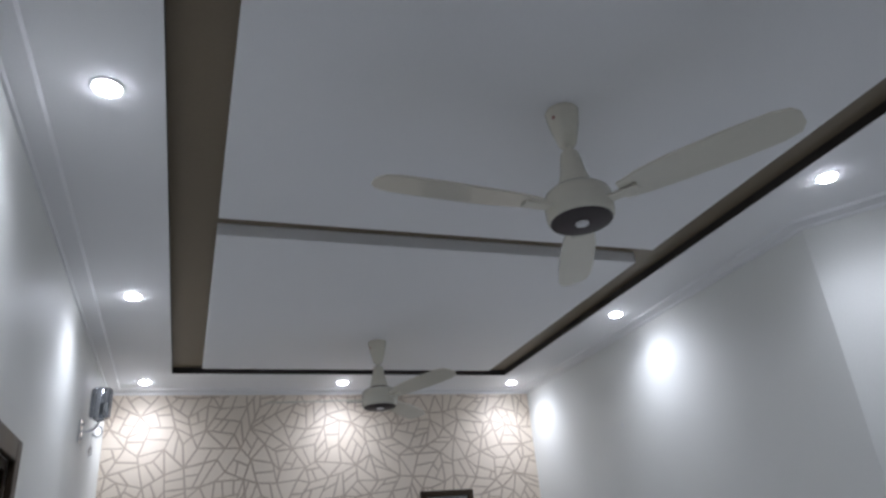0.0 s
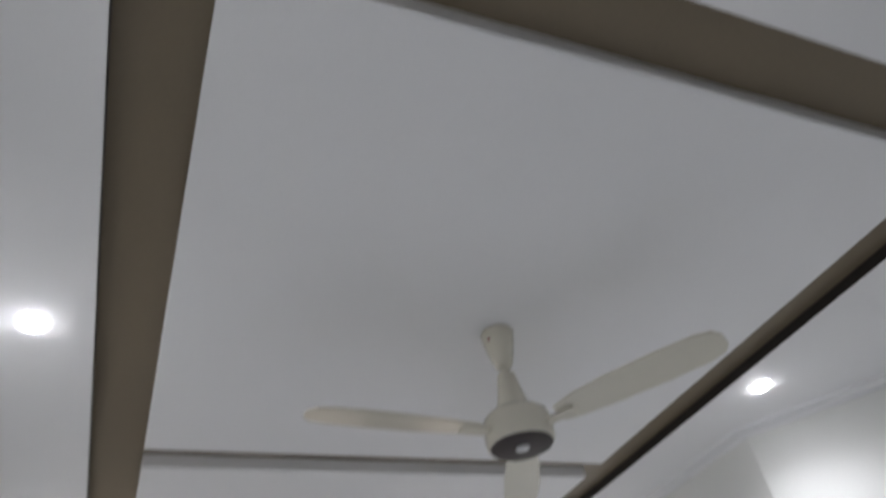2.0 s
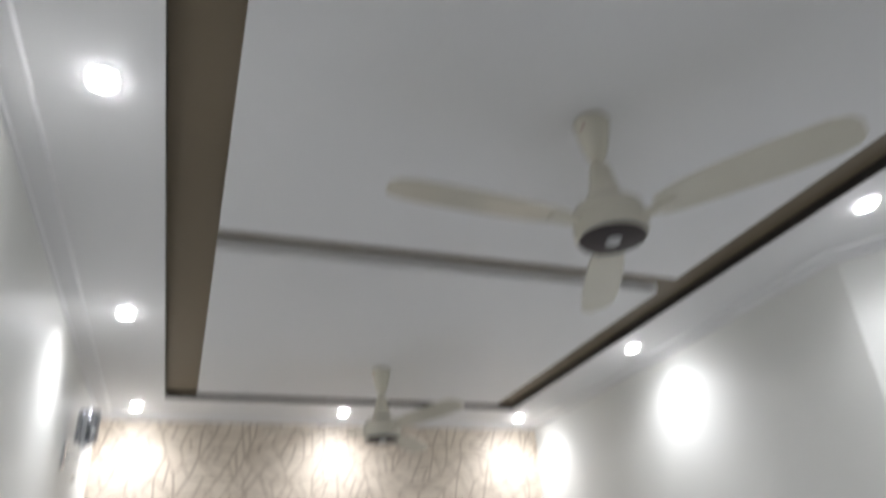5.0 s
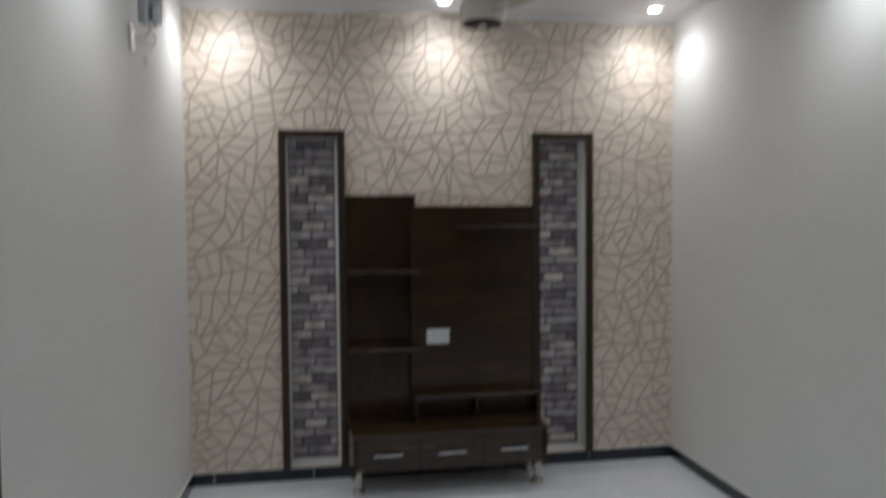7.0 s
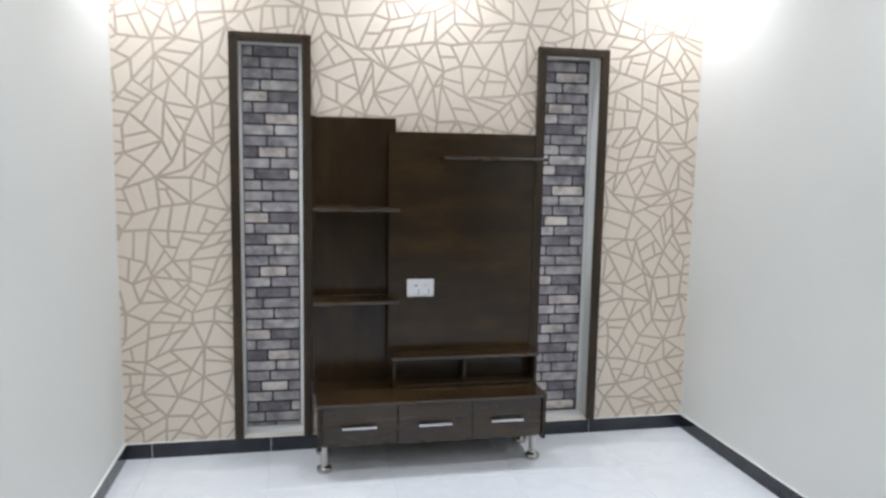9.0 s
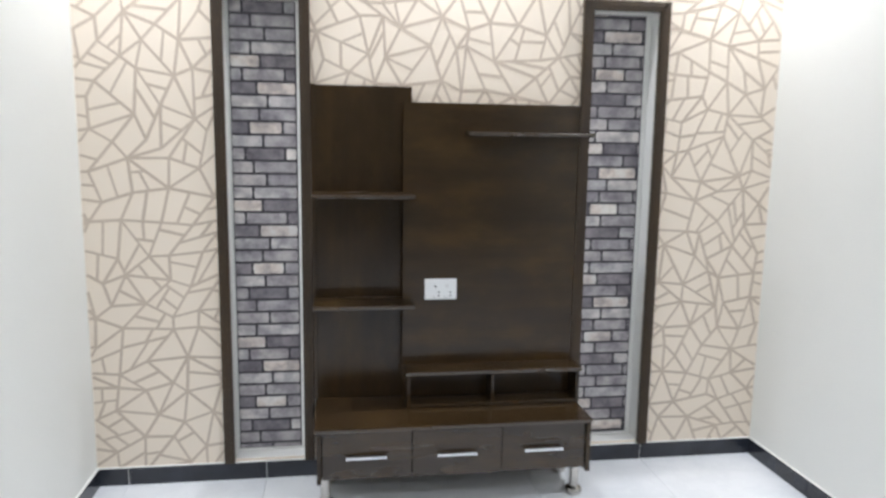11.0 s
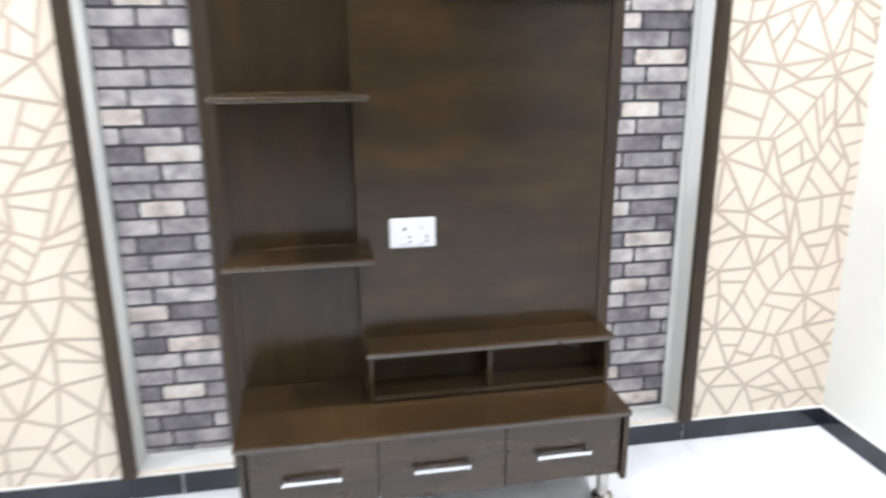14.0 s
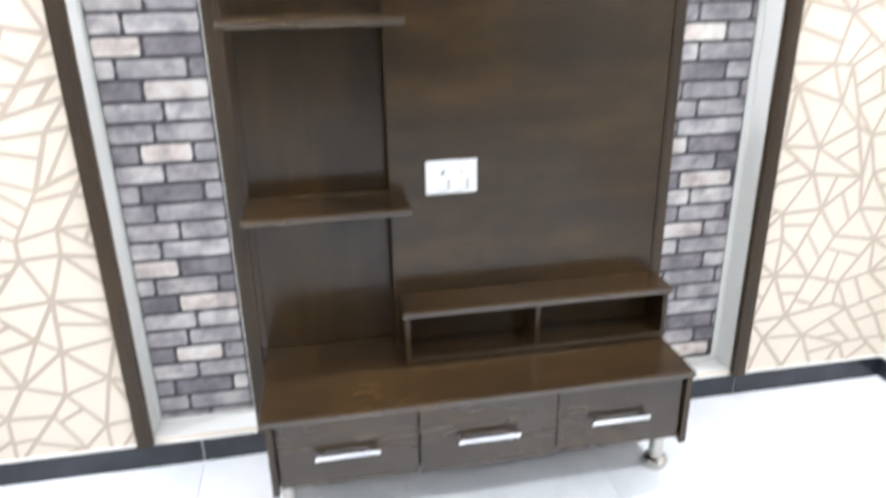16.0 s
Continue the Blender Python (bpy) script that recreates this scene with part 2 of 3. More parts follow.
def sweep(bm, path, profile, slot=0):
    """Extrudes a closed profile of (out, z) along a level path with mitred corners; out is to the right of the way."""
    pts = [Vector((*p, 0)) for p in path]
    rights = [Vector(((b - a).y, -(b - a).x, 0)).normalized() for a, b in zip(pts, pts[1:])]
    loops = []
    for i, p in enumerate(pts):
        r0, r1 = rights[max(i - 1, 0)], rights[min(i, len(rights) - 1)]
        m = (r0 + r1).normalized()
        m = m / max(0.2, m.dot(r1))
        loops.append([bm.verts.new(p + m * o + Vector((0, 0, z))) for o, z in profile])
    n = len(profile)
    for a, b in zip(loops, loops[1:]):
        for i in range(n):
            j = (i + 1) % n
            bm.faces.new((a[i], a[j], b[j], b[i]))
    bm.faces.new(loops[0])
    bm.faces.new(loops[-1])
    bmesh.ops.recalc_face_normals(bm, faces=bm.faces)


# ---- floor ----
bm = bmesh.new()
box(bm, -0.9, 3.7, BACK - 0.2, 0.2, -0.15, -0.004)
floor = tagged(part("floor", bm, GROUT), "pale grout bed under a white tiled floor", "floor", kind="structure")

# ---- wall with the wallpaper and two niches ----
bm = bmesh.new()
xs = [-0.2, NICHES[0][0], NICHES[0][1], NICHES[1][0], NICHES[1][1], 3.7]
for i in (0, 2, 4):
    box(bm, xs[i], xs[i + 1], 0, 0.2, 0, 3.1)
for a, b in NICHES:
    box(bm, a, b, 0, 0.2, NICHE_TOP, 3.1)
    box(bm, a, b, 0, 0.2, 0, NICHE_SILL)
    box(bm, a, b, NICHE_DEPTH, 0.2, NICHE_SILL, NICHE_TOP)
for f in bm.faces:
    f.material_index = 0 if f.normal.y < -0.5 and f.calc_center_median().y < 0.01 else 1
bm.normal_update()
bmesh.ops.recalc_face_normals(bm, faces=bm.faces)
for f in bm.faces:
    f.material_index = 0 if abs(f.normal.y) > 0.5 and f.calc_center_median().y < 0.01 else 1
wall_north = tagged(part("wall_north", bm, [PAPER, REVEAL]), "cream wallpapered wall with two tall recessed niches", "wall", kind="structure")


def mosaic_edges(x0, x1, z0, z1, step, seed):
    """Edges of an irregular mosaic: scattered corners joined to their neighbours, some joins left out and large cells cut across."""
    rnd = random.Random(seed)
    sites = []
    nx, nz = int((x1 - x0) / step) + 3, int((z1 - z0) / step) + 3
    for i in range(-1, nx):
        for j in range(-1, nz):
            sites.append((x0 + (i + 0.5 * (j % 2) + rnd.uniform(-0.40, 0.40)) * step, z0 + (j + rnd.uniform(-0.40, 0.40)) * step))
    joins = set()
    for n, s in enumerate(sites):
        r = step * 2.2
        poly = [((s[0] - r, s[1] - r), -1), ((s[0] + r, s[1] - r), -1), ((s[0] + r, s[1] + r), -1), ((s[0] - r, s[1] + r), -1)]
        for m, o in enumerate(sites):
            dx, dz = o[0] - s[0], o[1] - s[1]
            if m == n or dx * dx + dz * dz > (3.2 * step) ** 2:
                continue
            c = (o[0] ** 2 + o[1] ** 2 - s[0] ** 2 - s[1] ** 2) / 2
            out = []
            for (p, own), (q, _) in zip(poly, poly[1:] + poly[:1]):
                dp, dq = p[0] * dx + p[1] * dz - c, q[0] * dx + q[1] * dz - c
                if dp <= 0:
                    out.append((p, own))
                if (dp <= 0) != (dq <= 0):
                    u = dp / (dp - dq)
                    cut = (p[0] + (q[0] - p[0]) * u, p[1] + (q[1] - p[1]) * u)
                    out.append((cut, m if dp <= 0 else own))
            poly = out
        joins |= {(min(n, m), max(n, m)) for _, m in poly if m >= 0}
    near = [set() for _ in sites]
    for a, b in joins:
        near[a].add(b)
        near[b].add(a)
    # every triangle once, some joined with a neighbour into a four-sided cell
    cells = {tuple(sorted((a, b, c))): [sites[a], sites[b], sites[c]] for a, b in joins for c in near[a] & near[b]}
    order = sorted(joins)
    rnd.shuffle(order)
    for a, b in order:
        sides = [t for t in (tuple(sorted((a, b, c))) for c in near[a] & near[b]) if t in cells]
        if len(sides) == 2 and rnd.random() < 0.40:
            c, d = [next(q for q in t if q not in (a, b)) for t in sides]
            for t in sides:
                del cells[t]
            cells[(a, b, c, d)] = [sites[a], sites[c], sites[b], sites[d]]
    # large cells are cut across again, so that short lines end on long ones
    edges, todo = [], [p for _, p in sorted(cells.items())]
    for p in todo:
        edges += list(zip(p, p[1:] + p[:1]))
    edges = [(p, q) for p, q in edges if p < q or (q, p) not in set(edges)]
    while todo:
        p = todo.pop()
        n = len(p)
        area = abs(sum(p[k][0] * p[(k + 1) % n][1] - p[(k + 1) % n][0] * p[k][1] for k in range(n))) / 2
        if area < rnd.uniform(0.48, 0.95) * step * step:
            continue
        k = max(range(n), key=lambda q: math.dist(p[q], p[(q + 1) % n]))
        r = p[k:] + p[:k]
        along = lambda u, v, t: (u[0] + (v[0] - u[0]) * t, u[1] + (v[1] - u[1]) * t)
        t = rnd.uniform(0.34, 0.66)
        cut = along(r[0], r[1], t)
        if n == 3 and rnd.random() < 0.45:
            halves = [[r[0], cut, r[2]], [cut, r[1], r[2]]]
            edges.append((cut, r[2]))
        elif n == 3:
            t = rnd.uniform(0.42, 0.62)
            cut, end = along(r[0], r[1], t), along(r[0], r[2], t * rnd.uniform(0.85, 1.15))
            halves = [[r[0], cut, end], [cut, r[1], r[2], end]]
            edges.append((cut, end))
        else:
            end = along(r[3], r[2], min(0.8, max(0.2, t + rnd.uniform(-0.25, 0.25)))) if n == 4 else r[3]
            halves = [[r[0], cut, end, *r[3 if n == 4 else 4:]], [cut, r[1], r[2], end]]
            edges.append((cut, end))
        todo += halves
    return edges


def outside(a, b, rect):
    """The stretches of a segment that lie outside a rectangle."""
    (x0, x1, z0, z1), lo, hi = rect, 0.0, 1.0
    for p, d, u, v in ((a[0], b[0] - a[0], x0, x1), (a[1], b[1] - a[1], z0, z1)):
        if abs(d) < 1e-9:
            if p < u or p > v:
                return [(a, b)]
        else:
            t0, t1 = sorted(((u - p) / d, (v - p) / d))
            lo, hi = max(lo, t0), min(hi, t1)
    if lo >= hi:
        return [(a, b)]
    at = lambda t: (a[0] + (b[0] - a[0]) * t, a[1] + (b[1] - a[1]) * t)
    return [s for s in ((a, at(lo)), (at(hi), b)) if abs(s[0][0] - s[1][0]) + abs(s[0][1] - s[1][1]) > 0.004]


def inside(a, b, rect):
    (x0, x1, z0, z1), lo, hi = rect, 0.0, 1.0
    for p, d, u, v in ((a[0], b[0] - a[0], x0, x1), (a[1], b[1] - a[1], z0, z1)):
        if abs(d) < 1e-9:
            if p < u or p > v:
                return None
        else:
            t0, t1 = sorted(((u - p) / d, (v - p) / d))
            lo, hi = max(lo, t0), min(hi, t1)
    if lo >= hi:
        return None
    return ((a[0] + (b[0] - a[0]) * lo, a[1] + (b[1] - a[1]) * lo), (a[0] + (b[0] - a[0]) * hi, a[1] + (b[1] - a[1]) * hi))


bm = bmesh.new()
half, rnd = 0.0057, random.Random(5)
for a, b in mosaic_edges(0, W, 0.05, H, 0.121, 11):
    s = inside(a, b, (0.004, W - 0.004, SKIRT + 0.003, 2.818))
    if not s:
        continue
    runs = [s]
    for n0, n1 in NICHES:
        runs = [r for q in runs for r in outside(*q, (n0 - 0.02, n1 + 0.02, 0, NICHE_TOP + 0.02))]
    for p, q in runs:
        d = Vector((q[0] - p[0], 0, q[1] - p[1]))
        if d.length < 0.006:
            continue
        d.normalize()
        s0 = Vector((-d.z, 0, d.x)) * half * rnd.uniform(0.85, 1.2)
        y = -0.0008 - rnd.uniform(0, 0.0005)
        P, Q = Vector((p[0], y, p[1])), Vector((q[0], y, q[1]))
        bm.faces.new([bm.verts.new(v) for v in (P - s0, P + s0, Q + s0, Q - s0)])
bmesh.ops.recalc_face_normals(bm, faces=bm.faces)
for f in bm.faces:
    if f.normal.y > 0:
        f.normal_flip()
tagged(part("wallpaper_print", bm, LINE, wall_north, "taupe printed lines in an irregular mosaic"), kind="stuff")

# ---- side and back walls ----
DOOR = (-3.39, -2.51, 1.995)
bm = bmesh.new()
box(bm, -0.15, 0, DOOR[1], 0, 0, 3.1)
box(bm, -0.15, 0, BACK, DOOR[0], 0, 3.1)
box(bm, -0.15, 0, DOOR[0], DOOR[1], DOOR[2], 3.1)
wall_west = tagged(part("wall_west", bm, WALL), "off-white painted wall with a door opening", "wall", kind="structure")

bm = bmesh.new()
line = [(W, 0), *SPLAY, (SPLAY[1][0], BACK)]
sweep(bm, line, [(0, 0), (-0.15, 0), (-0.15, 3.1), (0, 3.1)])
wall_east = tagged(part("wall_east", bm, WALL), "off-white painted wall that turns outward at an angle", "wall", kind="structure")
# added end wall, out of view and beyond the lamps, so it stays dim
bm = bmesh.new()
box(bm, -0.2, 3.7, BACK - 0.15, BACK, 0, 3.1)
tagged(part("unseen_south_wall", bm, WALL), "unseen plain off-white wall added far behind the room", "wall", kind="structure")

# ---- ceiling: border, brown channel and two hanging panels ----
x0, x1, y0, y1 = COFFER
bm = bmesh.new()
TOP, ROOF = 3.05, H + 0.040
for r in ((-0.1, x0, y0, y1), (x1, 3.6, y0, y1), (-0.1, 3.6, y1, 0.1), (-0.1, 3.6, BACK, y0)):
    box(bm, *r, H, TOP)
box(bm, x0 - 0.05, x1 + 0.05, y0 - 0.05, y1 + 0.05, ROOF, TOP + 0.05, slot=1)
bmesh.ops.recalc_face_normals(bm, faces=bm.faces)
# the upright sides of the channel are near black, its roof brown
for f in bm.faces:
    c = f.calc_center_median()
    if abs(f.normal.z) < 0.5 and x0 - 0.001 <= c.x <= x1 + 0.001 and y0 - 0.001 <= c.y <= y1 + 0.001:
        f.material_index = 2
SLAB_Z = H - 0.012
for sy0, sy1 in ((-4.472, -2.608), (-2.468, -0.60)):
    box(bm, x0 + 0.175, x1 - 0.190, sy0, sy1, SLAB_Z, ROOF + 0.01, bevel=0.002)
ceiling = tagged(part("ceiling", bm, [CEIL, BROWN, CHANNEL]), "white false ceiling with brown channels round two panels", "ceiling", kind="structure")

bm = bmesh.new()
sweep(bm, [(0, BACK), (0, 0), (W, 0), *SPLAY, (SPLAY[1][0], BACK)],
      [(0, H), (0, H - 0.026), (0.010, H - 0.026), (0.014, H - 0.014), (0.076, H - 0.010), (0.084, H)])
tagged(part("trim", bm, CEIL), "white stepped plaster cornice", "cornice", kind="structure")

# ---- niche casings ----
def niche_frame(a, b):
    """A mitred dark wooden surround on the wall, down to the skirting."""
    t = thing("niche_frame", ((a + b) / 2, -0.02, SKIRT), "dark walnut wooden surround of a tall brick-papered niche", "frame", "niche frames")
    o = Vector(t.location)
    w = 0.044
    for nm, r in (("upright", (a - w, a, SKIRT + 0.006, NICHE_TOP + w)), ("upright", (b, b + w, SKIRT + 0.006, NICHE_TOP + w)), ("head", (a, b, NICHE_TOP, NICHE_TOP + w))):
        bm = bmesh.new()
        box(bm, r[0] - o.x, r[1] - o.x, -0.008, 0.018, r[2] - o.z, r[3] - o.z, bevel=0.003)
        if nm == "upright":
            box(bm, r[0] - o.x + 0.010, r[1] - o.x - 0.014, -0.0100, -0.006, r[2] - o.z, r[3] - o.z - 0.012, bevel=0.0015)
        else:
            box(bm, r[0] - o.x - 0.03, r[1] - o.x + 0.03, -0.0100, -0.006, r[2] - o.z + 0.014, r[3] - o.z - 0.012, bevel=0.0015)
        part(nm, bm, TRIM_WOOD, t)
    return t


for a, b in NICHES:
    niche_frame(a, b)

# ---- door in the side wall ----
def side_door():
    t = thing("door_1", (0, (DOOR[0] + DOOR[1]) / 2, 0), "closed dark walnut door in a brown wooden casing", "door", kind="structure")
    oy = t.location.y
    w = 0.068
    for nm, r in (("casing_post", (DOOR[1], DOOR[1] + w, 0, DOOR[2] + w)), ("casing_post", (DOOR[0] - w, DOOR[0], 0, DOOR[2] + w)), ("casing_head", (DOOR[0], DOOR[1], DOOR[2], DOOR[2] + w))):
        bm = bmesh.new()
        box(bm, 0.001, 0.022, r[0] - oy, r[1] - oy, r[2], r[3], bevel=0.005)
        part(nm, bm, CASING, t)
    for nm, r in (("jamb", (DOOR[1] - 0.03, DOOR[1], 0, DOOR[2])), ("jamb", (DOOR[0], DOOR[0] + 0.03, 0, DOOR[2])), ("jamb", (DOOR[0] + 0.03, DOOR[1] - 0.03, DOOR[2] - 0.03, DOOR[2]))):
        bm = bmesh.new()
        box(bm, -0.15, 0.0, r[0] - oy, r[1] - oy, r[2], r[3])
        part(nm, bm, CASING, t)
    bm = bmesh.new()
    box(bm, -0.145, -0.105, DOOR[0] + 0.032 - oy, DOOR[1] - 0.032 - oy, 0.006, DOOR[2] - 0.032, bevel=0.003)
    leaf = part("leaf", bm, WOOD_V, t)
    for z0, z1 in ((0.2, 0.95), (1.1, 1.84)):
        bm = bmesh.new()
        box(bm, -0.106, -0.097, DOOR[0] + 0.15 - oy, DOOR[1] - 0.15 - oy, z0, z1, bevel=0.004)
        part("raised_panel", bm, WOOD_V, leaf)
    bm = bmesh.new()
    lathe(bm, [(0.024, -0.105), (0.024, -0.098), (0.010, -0.095), (0.010, -0.06), (0.026, -0.052), (0.026, -0.03), (0.012, -0.024)], 16, (0, DOOR[0] + 0.09 - oy, 1.0), "x")
    rounded(part("knob", bm, STEEL, leaf))


side_door()


# ---- media unit ----
def media_unit():
    PL, PR, FRONT_L, FRONT_R = 0.932, 2.092, -0.024, -0.092
    t = thing("media_unit", (1.52, -0.2, 0), "dark walnut wall unit with panels, shelves, open box and three drawers", "media unit")
    o = Vector(t.location)

    def board(name, r, mat, bevel=0.002, parent=t, label=""):
        bm = bmesh.new()
        box(bm, r[0] - o.x, r[1] - o.x, r[2] - o.y, r[3] - o.y, r[4] - o.z, r[5] - o.z, bevel=bevel)
        return part(name, bm, mat, parent, label)

    # the tall panel with its edge strip
    tall = board("back_panel", (PL, 1.355, FRONT_L, -0.001, 0.30, 1.729), WOOD_V)
    board("edge_strip", (PL - 0.002, PL + 0.018, FRONT_L - 0.006, FRONT_L + 0.001, 0.372, 1.7315), WOOD_V, 0.003, tall)
    # the wide panel stands proud on a hidden frame
    wide = board("screen_panel", (1.313, PR, FRONT_R, FRONT_R + 0.02, 0.372, 1.662), WOOD_H)
    board("side_rail", (1.322, 1.342, FRONT_R + 0.02, FRONT_L - 0.001, 0.372, 1.655), WOOD_V, 0.001, wide)
    board("side_rail", (PR - 0.022, PR - 0.002, FRONT_R + 0.02, -0.001, 0.372, 1.655), WOOD_V, 0.001, wide)
    board("top_rail", (1.365, PR - 0.022, FRONT_R + 0.02, -0.001, 1.636, 1.656), WOOD_H, 0.001, wide)
    board("edge_strip", (PR - 0.014, PR + 0.003, FRONT_R - 0.005, FRONT_R + 0.012, 0.52, 1.664), TRIM_WOOD, 0.003, wide)
    # shelves, with rounded front edges
    for x0, x1, y1, y0, z in ((0.936, 1.353, FRONT_L, -0.210, 1.285), (0.936, 1.355, FRONT_L, -0.210, 0.825), (1.574, 2.104, FRONT_R, -0.212, 1.544)):
        bm = bmesh.new()
        box(bm, x0 - o.x, x1 - o.x, y0 - o.y, y1 - o.y, z - 0.019, z, bevel=0.0035)
        shelf = part("shelf", bm, WOOD_TOP, t)
        bm = bmesh.new()
        box(bm, x0 - 0.0015 - o.x, x1 + 0.0015 - o.x, y0 - 0.004 - o.y, y0 + 0.002 - o.y, z - 0.0165, z - 0.0025, bevel=0.0025)
        box(bm, x0 + 0.001 - o.x, x1 - 0.001 - o.x, y0 - 0.0055 - o.y, y0 - 0.003 - o.y, z - 0.0115, z - 0.0075, bevel=0.001)
        part("edging", bm, EDGE, shelf, "glossy moulded shelf edging, toned lighter for lamp reflections")
    # open box on the drawer unit
    bx0, bx1, by = 1.325, 2.086, -0.205
    open_box = board("open_box", (bx0 - 0.006, bx1 + 0.006, by - 0.012, FRONT_R, 0.517, 0.536), WOOD_TOP, 0.004)
    board("edging", (bx0 - 0.005, bx1 + 0.005, by - 0.0145, by - 0.011, 0.5195, 0.5335), EDGE, 0.0012, open_box, "glossy edging, toned lighter for lamp reflections")
    board("edging", (bx0 + 0.017, bx1 - 0.017, by - 0.0025, by + 0.001, 0.3765, 0.388), EDGE, 0.001, open_box, "glossy edging, toned lighter for lamp reflections")
    board("box_floor", (bx0 + 0.016, bx1 - 0.016, by, FRONT_R, 0.374, 0.390), WOOD_TOP, 0.003, open_box)
    for a, b in ((bx0, bx0 + 0.016), (1.690, 1.706), (bx1 - 0.016, bx1)):
        board("box_side", (a, b, by, FRONT_R, 0.374 if a != 1.690 else 0.390, 0.517), WOOD_V, 0.003, open_box)
    # drawer unit
    cx0, cx1, cf, cz0, cz1 = 0.950, 2.078, -0.378, 0.142, 0.372
    unit = board("carcass", (cx0 + 0.018, cx1 - 0.018, cf + 0.014, -0.03, 0.156, 0.354), WOOD_V)
    board("top_board", (cx0 - 0.010, cx1 + 0.003, cf - 0.022, -0.026, 0.354, cz1), WOOD_TOP, 0.005, unit)
    board("edging", (cx0 - 0.009, cx1 + 0.002, cf - 0.0245, cf - 0.021, 0.3565, 0.3695), EDGE, 0.0012, unit, "glossy edging, toned lighter for lamp reflections")
    for a in (cx0, cx1 - 0.018):
        board("side_board", (a, a + 0.018, cf - 0.016, -0.03, cz0 - 0.002, 0.354), WOOD_V, 0.003, unit)
    splits = [cx0 + 0.020, 1.3305, 1.7015, cx1 - 0.020]
    for i, (a, b) in enumerate(zip(splits, splits[1:])):
        pull = 0.006 if i == 1 else 0.0
        front = board("drawer", (a + 0.0022, b - 0.0022, cf - 0.004 - pull, cf + 0.013, cz0 + 0.012, 0.350), WOOD_FRONT, 0.002, unit)
        hx = (a + b) / 2 - 0.004
        bm = bmesh.new()
        y = cf - 0.004 - pull
        box(bm, hx - 0.070 - o.x, hx + 0.070 - o.x, y - 0.024 - o.y, y - 0.016 - o.y, 0.2435, 0.2565, bevel=0.0035)
        for s in (-0.0755, 0.0755):
            box(bm, hx + s - 0.0065 - o.x, hx + s + 0.0065 - o.x, y - 0.0248 - o.y, y - 0.015 - o.y, 0.2428, 0.2572, bevel=0.0028)
        for s in (-0.066, 0.066):
            box(bm, hx + s - 0.006 - o.x, hx + s + 0.006 - o.x, y - 0.022 - o.y, y + 0.001 - o.y, 0.245, 0.255, bevel=0.001)
        rounded(part("handle", bm, CHROME, front, "shiny chrome bar handle"))
    for lx in (0.982, 2.044):
        bm = bmesh.new()
        lathe(bm, [(0.030, 0.156), (0.030, 0.150), (0.0195, 0.148), (0.0195, 0.036), (0.023, 0.032), (0.033, 0.028), (0.037, 0.020), (0.037, 0.010), (0.033, 0.002), (0.026, 0.0)], 26, (lx - o.x, -0.300 - o.y, 0))
        rounded(part("leg", bm, STEEL, t, "short round brushed-metal leg"))
    for lx in (0.982, 2.044):
        bm = bmesh.new()
        lathe(bm, [(0.030, 0.156), (0.030, 0.150), (0.0195, 0.148), (0.0195, 0.036), (0.023, 0.032), (0.033, 0.028), (0.037, 0.020), (0.037, 0.010), (0.033, 0.002), (0.026, 0.0)], 26, (lx - o.x, -0.08 - o.y, 0))
        rounded(part("leg", bm, STEEL, t, "short round brushed-metal leg"))


media_unit()


# ---- socket plate ----
def socket_plate():
    cx, cz, y = 1.479, 0.868, -0.092
    t = thing("socket_plate", (cx, y, cz), "white plastic double socket plate on a dark wooden panel", "socket")
    t.scale = (0.955, 1, 0.955)
    bm = bmesh.new()
    box(bm, -0.073, 0.073, -0.009, -0.0002, -0.0475, 0.0475, bevel=0.003)
    part("plate", bm, PLASTIC, t)
    for sx in (-0.034, 0.034):
        bm = bmesh.new()
        box(bm, sx - 0.031, sx + 0.031, -0.0115, -0.0085, -0.040, 0.040, bevel=0.0015)
        mod = part("module", bm, PLASTIC, t)
        hx = sx + (0.024 if sx < 0 else 0.010)
        for pz in (-0.013, -0.029):
            bm = bmesh.new()
            lathe(bm, [(0.0041, -0.0122), (0.0041, -0.0112), (0.0001, -0.0121)], 12, (hx, 0, pz), "y")
            part("pin_hole", bm, DARK, mod)
        bm = bmesh.new()
        box(bm, hx - 0.032, hx - 0.010, -0.0140, -0.0113, -0.037, -0.008, bevel=0.0012)
        part("rocker", bm, PLASTIC, mod)
        bm = bmesh.new()
        box(bm, hx - 0.0325, hx - 0.0095, -0.0122, -0.0113, -0.0386, -0.0372)
        part("rocker_gap", bm, DARK, mod, "dark gap under the rocker")
    bm = bmesh.new()
    lathe(bm, [(0.0056, -0.0125), (0.0056, -0.0112), (0.0001, -0.0124)], 14, (-0.025, 0, 0.014), "y")
    part("indicator", bm, DARK, t, "small dark round indicator")
    bm = bmesh.new()
    box(bm, 0.019, 0.036, -0.0130, -0.0113, 0.008, 0.024, bevel=0.001)
    part("dimmer_key", bm, GREY_KEY, t, "pale grey square key")
    for px, pz in ((-0.068, 0.042), (-0.068, -0.042)):
        bm = bmesh.new()
        lathe(bm, [(0.0022, -0.0096), (0.0022, -0.0088)], 10, (px, 0, pz), "y")
        part("screw", bm, STEEL, t)


socket_plate()


